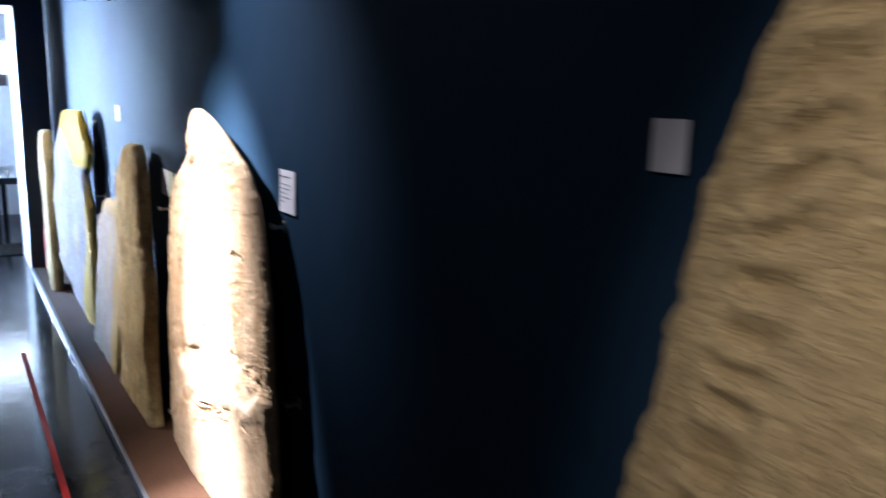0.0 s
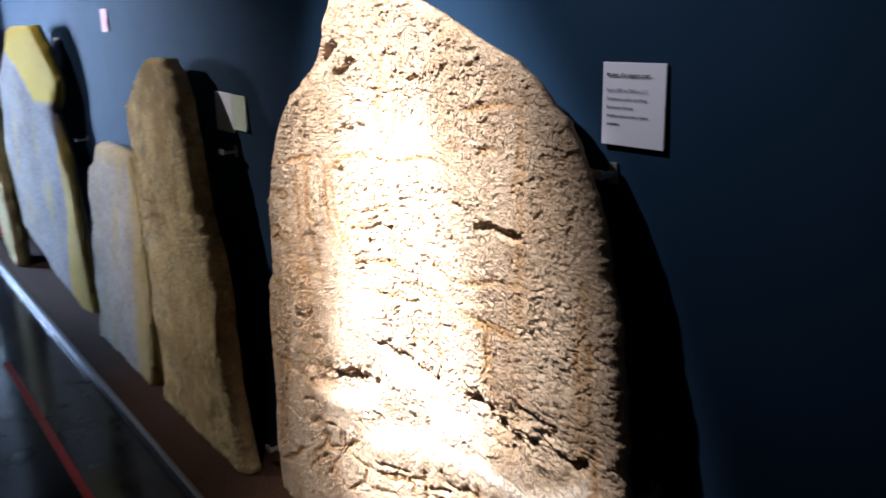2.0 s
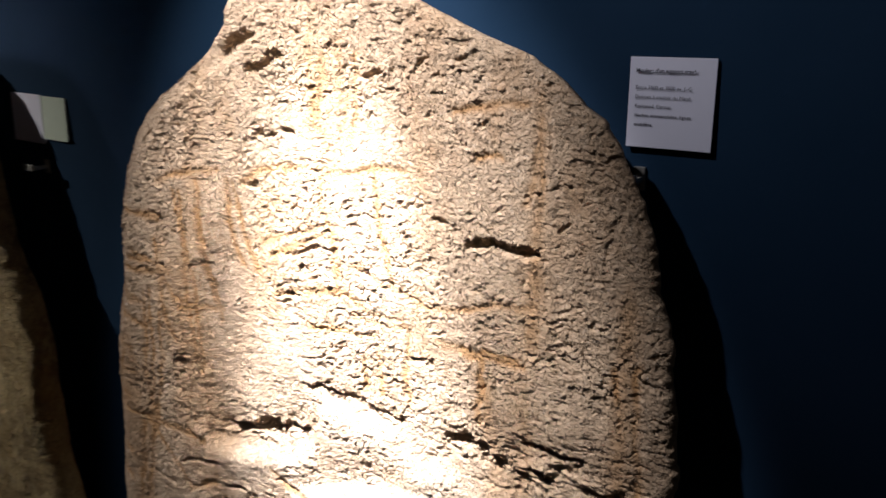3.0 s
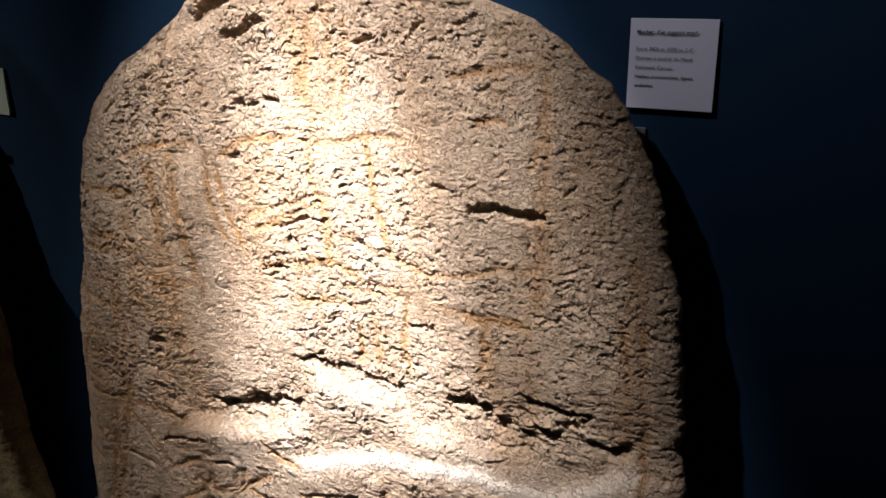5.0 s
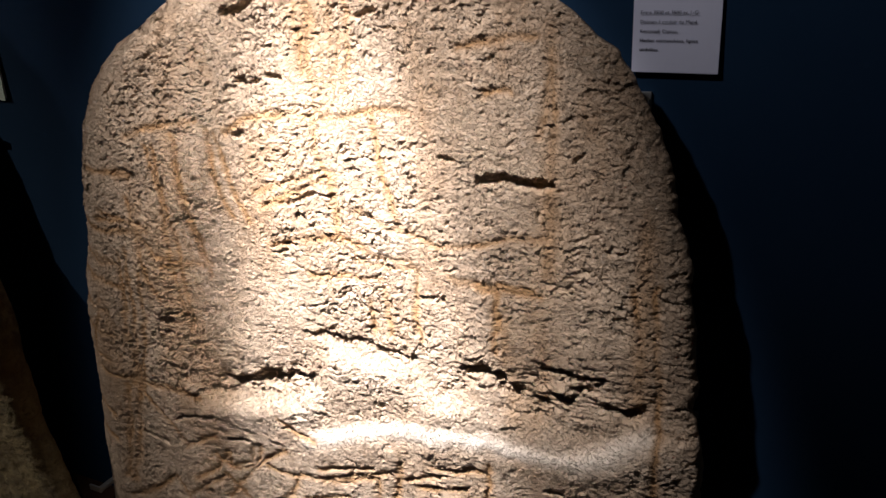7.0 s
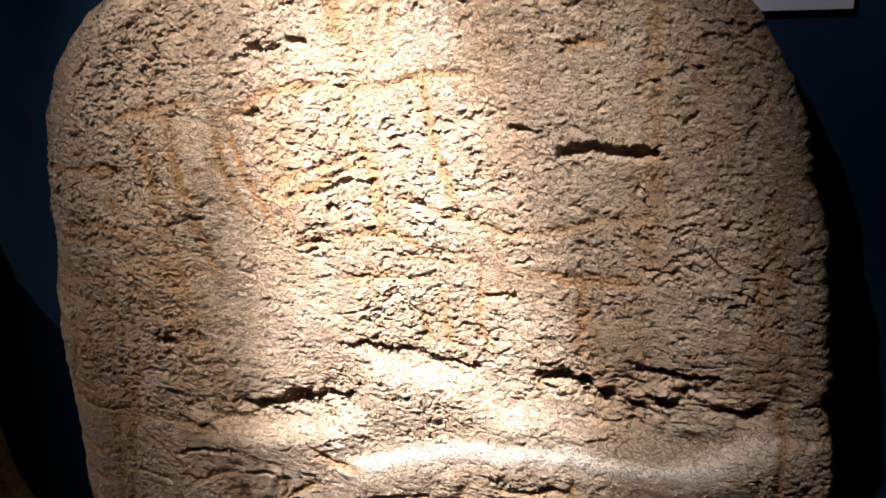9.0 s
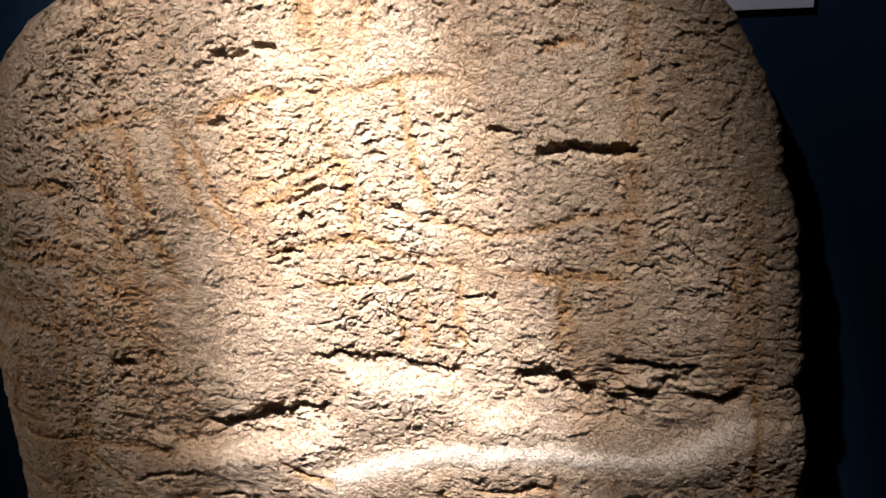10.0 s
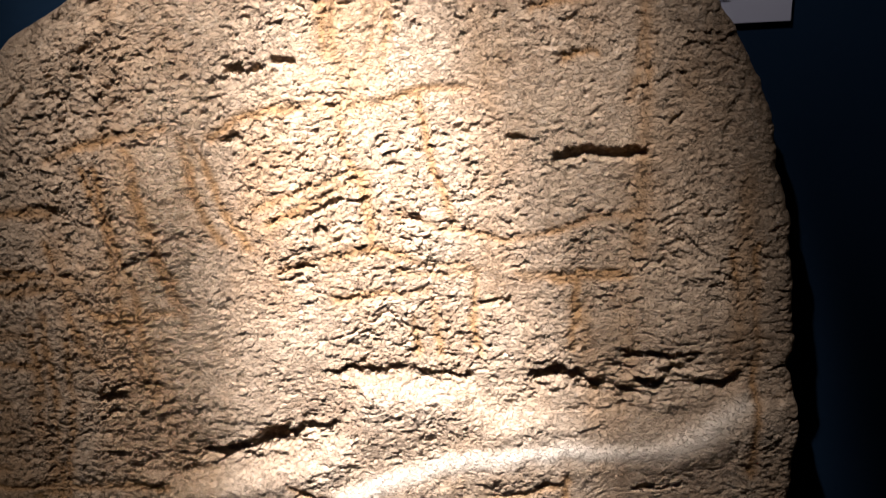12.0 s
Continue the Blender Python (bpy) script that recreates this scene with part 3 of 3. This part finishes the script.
def big_front(x, z):
    """Gently bulging face, fullest left of the middle, falling back to the top and round the thick edge."""
    pz, px = np.array(BIG_LEFT).T
    away = np.clip((np.interp(z, pz, px) + 0.17 - x) / 0.17, 0, 1) * step((1.62 - z) / 0.2)
    return 0.085 * away**1.5 -0.112 - 0.028 * np.exp(-(((x + 0.95) / 0.35) ** 2)) - 0.012 * np.exp(-((z - 0.7) / 0.5) ** 2) + 0.015 * step((z - 1.25) / 0.6)


big = slab_stone(
    "engraved_stele",
    BIG_LEFT,
    [(0.04, 0.17), (0.45, 0.182), (0.66, 0.182), (0.74, 0.165), (0.79, 0.152), (0.85, 0.160), (0.93, 0.146), (1.03, 0.135), (1.12, 0.118), (1.21, 0.1), (1.30, 0.06), (1.37, 0.027), (1.415, -0.002), (1.476, -0.085), (1.51, -0.138), (1.56, -0.268), (1.605, -0.373), (1.66, -0.535), (1.685, -0.61), (1.703, -0.685)],
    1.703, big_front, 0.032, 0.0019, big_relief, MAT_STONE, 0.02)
tagged(big, "large tan cast of an engraved standing stone with deep cracks", "standing stone")


def simple_relief(amount, shift, stain=None, pale=None):
    def relief(x, z):
        h = crags(x, z, amount, shift)
        s = stain(x, z) if stain else np.zeros_like(x)
        p = pale(x, z) if pale else np.zeros_like(x)
        return h, np.clip(s, 0, 1), np.clip(p, 0, 1)
    return relief


def leaning(base_y, top_y, height, turn=0.0, x0=0.0):
    return lambda x, z: base_y + (top_y - base_y) * np.clip(z / height, 0, 1.2) + turn * (x - x0)


brown = slab_stone(
    "standing_stone",
    [(0.04, -2.40), (0.35, -2.40), (0.75, -2.47), (1.05, -2.52), (1.3, -2.52), (1.4, -2.42), (1.475, -2.28)],
    [(0.04, -1.52), (0.3, -1.62), (0.55, -1.66), (0.7, -1.67), (0.82, -1.72), (0.95, -1.80), (1.2, -1.86), (1.34, -1.90), (1.43, -1.97), (1.475, -2.05)],
    1.48, leaning(-0.21, -0.14, 1.48), 0.075, 0.007, simple_relief(1.0, 11, lambda x, z: 0.6 * step((fbm(x, z, 9, 4, 0.6) - 0.0) / 0.4)), MAT_STONE2, 0.05, 0.006, shift=4)
tagged(brown, "tall tapering brown stone leaning against the blue wall", "standing stone")
pale = slab_stone(
    "standing_stone",
    [(0.04, -3.40), (0.5, -3.45), (0.85, -3.46), (0.93, -3.40), (0.97, -3.30)],
    [(0.04, -2.50), (0.3, -2.50), (0.75, -2.56), (0.95, -2.66), (1.0, -2.70), (1.05, -2.75)],
    1.052, leaning(-0.215, -0.115, 1.05), 0.08, 0.009,
    simple_relief(1.1, 23, lambda x, z: step((x + 2.78) / 0.14) * 0.75 + 0.4 * step((z - 0.93) / 0.1)), MAT_STONE3, 0.05, 0.004, shift=8)
tagged(pale, "short pale grey stone with a yellowish flank", "standing stone")


def yellow_stain(x, z):
    edge = x - (-4.86 + 0.60 * np.clip((1.62 - z) / 0.45, 0, 1) + 0.06 * fbm(x, z, 8, 3))
    top_part = step(edge / 0.05) * step((z - 1.17) / 0.06)
    flank = step((x + 4.02 - 0.05 * fbm(x, z, 9, 3)) / 0.06)
    return np.maximum(top_part, 0.75 * flank)


yellow = slab_stone(
    "standing_stone",
    [(0.04, -3.95), (0.15, -4.3), (0.4, -4.75), (0.85, -4.92), (1.3, -4.90), (1.5, -4.72), (1.62, -4.62)],
    [(0.04, -3.72), (0.4, -3.78), (0.9, -3.88), (1.15, -4.02), (1.2, -3.94), (1.32, -3.90), (1.5, -4.02), (1.62, -4.16)],
    1.625, leaning(-0.19, -0.115, 1.6, 0.13, -4.0), 0.05, 0.009, simple_relief(1.2, 31, yellow_stain), MAT_STONE4, 0.045, 0.003, shift=12)
tagged(yellow, "tall grey stone with a bright yellow upper corner", "standing stone")
far_stone = slab_stone(
    "standing_stone",
    [(0.04, -5.45), (0.4, -5.68), (1.0, -5.74), (1.3, -5.72), (1.42, -5.62)],
    [(0.04, -5.10), (0.6, -5.12), (1.2, -5.2), (1.42, -5.32)],
    1.43, leaning(-0.30, -0.29, 1.4), 0.09, 0.012, simple_relief(1.2, 41), MAT_STONE5, 0.05, 0.003, shift=16)
tagged(far_stone, "narrow ochre stone at the end of the row", "standing stone")


def near_relief(x, z):
    h = crags(x, z, 0.9, 51)
    s = np.zeros_like(x)
    rel = x - (1.74 + 0.22 * z)
    teeth = 0.5 + 0.5 * np.sin((z * 2 * math.pi + 0.8 * fbm(x, z, 5, 2)) / 0.062 - rel * 12)
    zone = step((rel - 0.035) / 0.03) * step((0.15 - rel) / 0.05)
    h = h - 0.014 * zone * teeth
    s = 0.5 * zone * teeth
    return h, s, np.zeros_like(x)


near_stone = slab_stone(
    "engraved_stele",
    [(0.04, 1.72), (0.6, 1.84), (1.2, 1.965), (1.5, 2.03), (1.65, 2.07), (1.8, 2.13), (1.9, 2.16), (2.1, 2.32)],
    [(0.04, 3.5), (1.2, 3.4), (1.8, 3.1), (2.1, 2.75)],
    2.11, leaning(-0.24, -0.19, 2.1), 0.10, 0.007, near_relief, MAT_STONE6, 0.02, 0.008, shift=20)
tagged(near_stone, "large sandy stone with notches engraved along its edge", "standing stone")

# ---- labels on the wall ----


def writing(text, x, z, size, parent, y=-0.0048, bold=0.0):
    data = bpy.data.curves.new("writing", "FONT")
    data.body, data.size, data.offset, data.extrude = text, size, bold, 0.0001
    data.materials.append(MAT_INK)
    tmp = bpy.data.objects.new("writing", data)
    scene.collection.objects.link(tmp)
    dg = bpy.context.evaluated_depsgraph_get()
    me = bpy.data.meshes.new_from_object(tmp.evaluated_get(dg))
    bpy.data.objects.remove(tmp)
    ob = new("writing", me)
    ob.matrix_world = pose(x, y, z, 90, 0, 0)
    ob.parent = parent
    return ob


def card(x, z, w, h, material, label, turn=0.0):
    holder = empty("wall_label", x, 0, z)
    bm = bmesh.new()
    box(bm, 0, w, -0.0042, -0.0012, -h, 0, 0.0008)
    for v in bm.verts:
        v.co.y -= 0.004 * (v.co.x / w - 0.5) ** 2 * 4 * (0.4 + v.co.z / -h)
    part("card", bm, material, holder)
    bm = bmesh.new()
    box(bm, 0.004, w - 0.004, -0.0012, -0.0001, -h + 0.004, -0.004)
    part("backing", bm, MAT_PAPER, holder)
    holder.rotation_euler = (0, radians(turn), 0)
    return tagged(holder, label, "label", "labels beside the stones")


def bars(holder, w, rows, z0, pitch, thick, shares):
    for k in range(rows):
        bm = bmesh.new()
        box(bm, 0.1 * w, 0.1 * w + 0.8 * w * shares[k % len(shares)], -0.0056, -0.0046, z0 - k * pitch - thick, z0 - k * pitch)
        part("text_line", bm, MAT_INK, holder)


main_label = card(0.0, 1.51, 0.142, 0.146, MAT_PAPER, "white card with a few lines of black print")
TEXTS = [("Moulage d'un support gravé", -0.024, 0.0088, 0.00025), ("Entre 3900 et 3500 av. J.-C.", -0.051, 0.0085, 0), ("Dolmen à couloir du Mané", -0.066, 0.0085, 0),
         ("Kerioned, Carnac.", -0.081, 0.0085, 0), ("Haches emmanchées, lignes", -0.096, 0.0085, 0), ("ondulées.", -0.111, 0.0085, 0)]
for text, dz, size, bold in TEXTS:
    writing(text, 0.012, dz, size, main_label, -0.0095, bold)
second = card(-1.884, 1.366, 0.148, 0.138, MAT_PAPER, "white card with printed lines beside the brown stone", 1.0)
bars(second, 0.148, 5, -0.02, 0.018, 0.006, (0.8, 0.5, 0.9, 0.7, 0.4))
third = card(-1.732, 1.361, 0.112, 0.120, MAT_GREENPAPER, "pale green card beside a white one", 0.6)
bars(third, 0.112, 2, -0.04, 0.03, 0.014, (0.25, 0.2))
fourth = card(-3.22, 1.682, 0.10, 0.105, MAT_PINKPAPER, "pink card on the blue wall")
fifth = card(1.785, 1.733, 0.075, 0.085, MAT_PAPER, "white card in shade beside the sandy stone")
sixth = card(-4.28, 1.55, 0.12, 0.16, MAT_PAPER, "small white card behind the yellow-cornered stone")

# ---- wall brackets that hold the stones ----


def bracket(x, z, reach, rise=0.03):
    holder = empty("wall_bracket", x, 0, z)
    bm = bmesh.new()
    box(bm, -0.010, 0.010, -0.006, -0.0005, -0.02, 0.02, 0.001)
    part("plate", bm, MAT_STEEL, holder)
    bm = bmesh.new()
    box(bm, -0.008, 0.008, -reach, -0.006, -0.005, 0.005, 0.001)
    part("arm", bm, MAT_STEEL, holder)
    bm = bmesh.new()
    box(bm, -0.035, 0.010, -reach - 0.006, -reach, -0.006, 0.012, 0.001)
    part("hook", bm, MAT_STEEL, holder)
    return tagged(holder, "small pale steel bracket holding a stone", "bracket", "brackets on the wall")


bracket(0.025, 1.31, 0.04)
bracket(0.14, 0.70, 0.05)
bracket(-1.75, 1.16, 0.05)
bracket(-1.50, 0.12, 0.10)
bracket(-3.86, 1.0, 0.06)

# ---- fire extinguisher by the pillar ----
ext = tagged(empty("fire_extinguisher", -6.17, -0.19, 0.041), "red fire extinguisher standing at the end of the platform", "extinguisher")
part("cylinder", lathe(bmesh.new(), [(0.05, 0), (0.065, 0.01), (0.068, 0.05), (0.068, 0.36), (0.06, 0.41), (0.035, 0.45), (0.022, 0.47)], 24), MAT_RED, ext, smooth=True)
part("valve", lathe(bmesh.new(), [(0.02, 0.47), (0.022, 0.5), (0.015, 0.53)], 16), MAT_BLACK, ext)
bm = bmesh.new()
box(bm, -0.012, 0.10, -0.01, 0.01, 0.515, 0.53, 0.003)
part("lever", bm, MAT_BLACK, ext)
bm = bmesh.new()
for k in range(12):
    a = math.pi * k / 11
    box(bm, 0.03 + 0.05 * math.sin(a) - 0.009, 0.03 + 0.05 * math.sin(a) + 0.009, -0.06, -0.04, 0.12 + 0.036 * k - 0.02, 0.12 + 0.036 * k + 0.02)
part("hose", bm, MAT_BLACK, ext)

# ---- the next room ----
table = tagged(empty("display_table", -9.5, -1.35, 0), "long black table with pale objects laid out on it", "table")
bm = bmesh.new()
box(bm, -0.38, 0.2, -1.2, 1.07, 0.645, 0.668, 0.004)
part("tabletop", bm, MAT_WHITE, table, "white tabletop")
bm = bmesh.new()
box(bm, 0.2005, 0.23, -1.22, 1.09, 0.585, 0.672, 0.003)
box(bm, -0.40, -0.36, -1.22, 1.09, 0.585, 0.6445, 0.003)
part("apron", bm, MAT_BLACK, table)
for lx, ly in ((0.17, -0.36), (0.17, 0.31), (0.17, 0.93), (0.17, -1.05), (-0.36, -0.36), (-0.36, 0.93)):
    bm = bmesh.new()
    box(bm, lx - 0.02, lx + 0.02, ly - 0.022, ly + 0.022, 0.0, 0.584, 0.003)
    part("leg", bm, MAT_BLACK, table)

rng = random.Random(5)
for k in range(13):
    ly = -2.35 + 0.165 * k
    if k % 3 == 0:
        ob = tagged(empty("clay_vessel", -9.5 + rng.uniform(-0.1, 0.1), ly, 0.669), "small pale clay vessel on the table", "vessel", "objects on the table")
        r = rng.uniform(0.035, 0.06)
        part("body", lathe(bmesh.new(), [(r * 0.5, 0), (r, r * 0.9), (r * 0.95, r * 1.4), (r * 0.6, r * 2.0), (r * 0.7, r * 2.3)], 18), MAT_POT, ob, smooth=True)
    else:
        bm = bmesh.new()
        w, h = rng.uniform(0.05, 0.08), rng.uniform(0.02, 0.07)
        box(bm, -w, w, -w * 0.8, w * 0.8, 0, h, 0.006)
        for v in bm.verts:
            v.co += Vector((rng.uniform(-1, 1), rng.uniform(-1, 1), 0)) * 0.006
        ob = mesh_ob("exhibit_block", bm, MAT_POT if k % 2 else MAT_WHITE)
        ob.location = (-9.5 + rng.uniform(-0.15, 0.1), ly, 0.669)
        tagged(ob, "small pale exhibit block on the table", "exhibit", "objects on the table")

case = tagged(empty("wall_case", -10.8, -1.2, 0), "wall case with dark panels and white sheets under a brown beam", "display case")
for nm, mat, b, lab in (
    ("beam", MAT_BEAM, (0.0, 0.28, -1.2, 0.98, 1.84, 2.0), "dark brown beam"),
    ("back_panel", MAT_TEAL, (0.0, 0.03, -1.2, 0.45, 1.08, 1.68), "teal back panel"),
    ("lower_panel", MAT_NAVY, (0.0, 0.035, -0.25, 0.5, 0.72, 1.078), "navy panel"),
    ("side_panel", MAT_GREEN, (0.0, 0.032, 0.453, 0.80, 1.10, 1.60), "dark green panel"),
    ("sheet", MAT_WHITE, (0.032, 0.04, -0.22, 0.05, 1.08, 1.64), "white sheet"),
    ("sheet", MAT_WHITE, (0.032, 0.04, -1.1, -0.55, 1.18, 1.46), "white sheet"),
    ("sheet", MAT_POT, (0.0, 0.03, 0.52, 0.78, 0.75, 1.08), "grey sheet"),
    ("shelf", MAT_WHITE, (0.0, 0.22, -1.2, 0.98, 0.69, 0.715), "white shelf"),
):
    bm = bmesh.new()
    box(bm, *b, bevel=0.003)
    part(nm, bm, mat, case, lab)
bm = bmesh.new()
bmesh.ops.create_circle(bm, cap_ends=True, segments=28, radius=1.0, matrix=Matrix.LocRotScale((0.036, 0.70, 1.36), Euler((0, radians(90), 0)), (0.19, 0.085, 1)))
ext_faces = bmesh.ops.extrude_face_region(bm, geom=bm.faces[:])["geom"]
for v in [g for g in ext_faces if isinstance(g, bmesh.types.BMVert)]:
    v.co.x += 0.012
part("oval_plaque", bm, MAT_WHITE, case, "white oval plaque")
win = structure("window_1", MAT_WINDOW, (-10.79, -10.775, -0.95, -0.12, 2.02, 2.44), label="bright daylit window above the beam")
structure("window_2", MAT_WINDOW_DIM, (-10.8, -10.78, -3.9, -2.15, 0.85, 2.45), label="bright daylit window of the next room")
trestle = tagged(empty("trestle", -10.35, -0.62, 0), "dark trestle behind the table", "trestle")
for ly in (-0.12, 0.12):
    bm = bmesh.new()
    box(bm, -0.12, 0.12, ly - 0.05, ly + 0.05, 0.0, 0.6, 0.004)
    part("leg", bm, MAT_BLACK, trestle)
bm = bmesh.new()
box(bm, -0.14, 0.14, -0.2, 0.2, 0.601, 0.64, 0.004)
part("top", bm, MAT_BLACK, trestle)
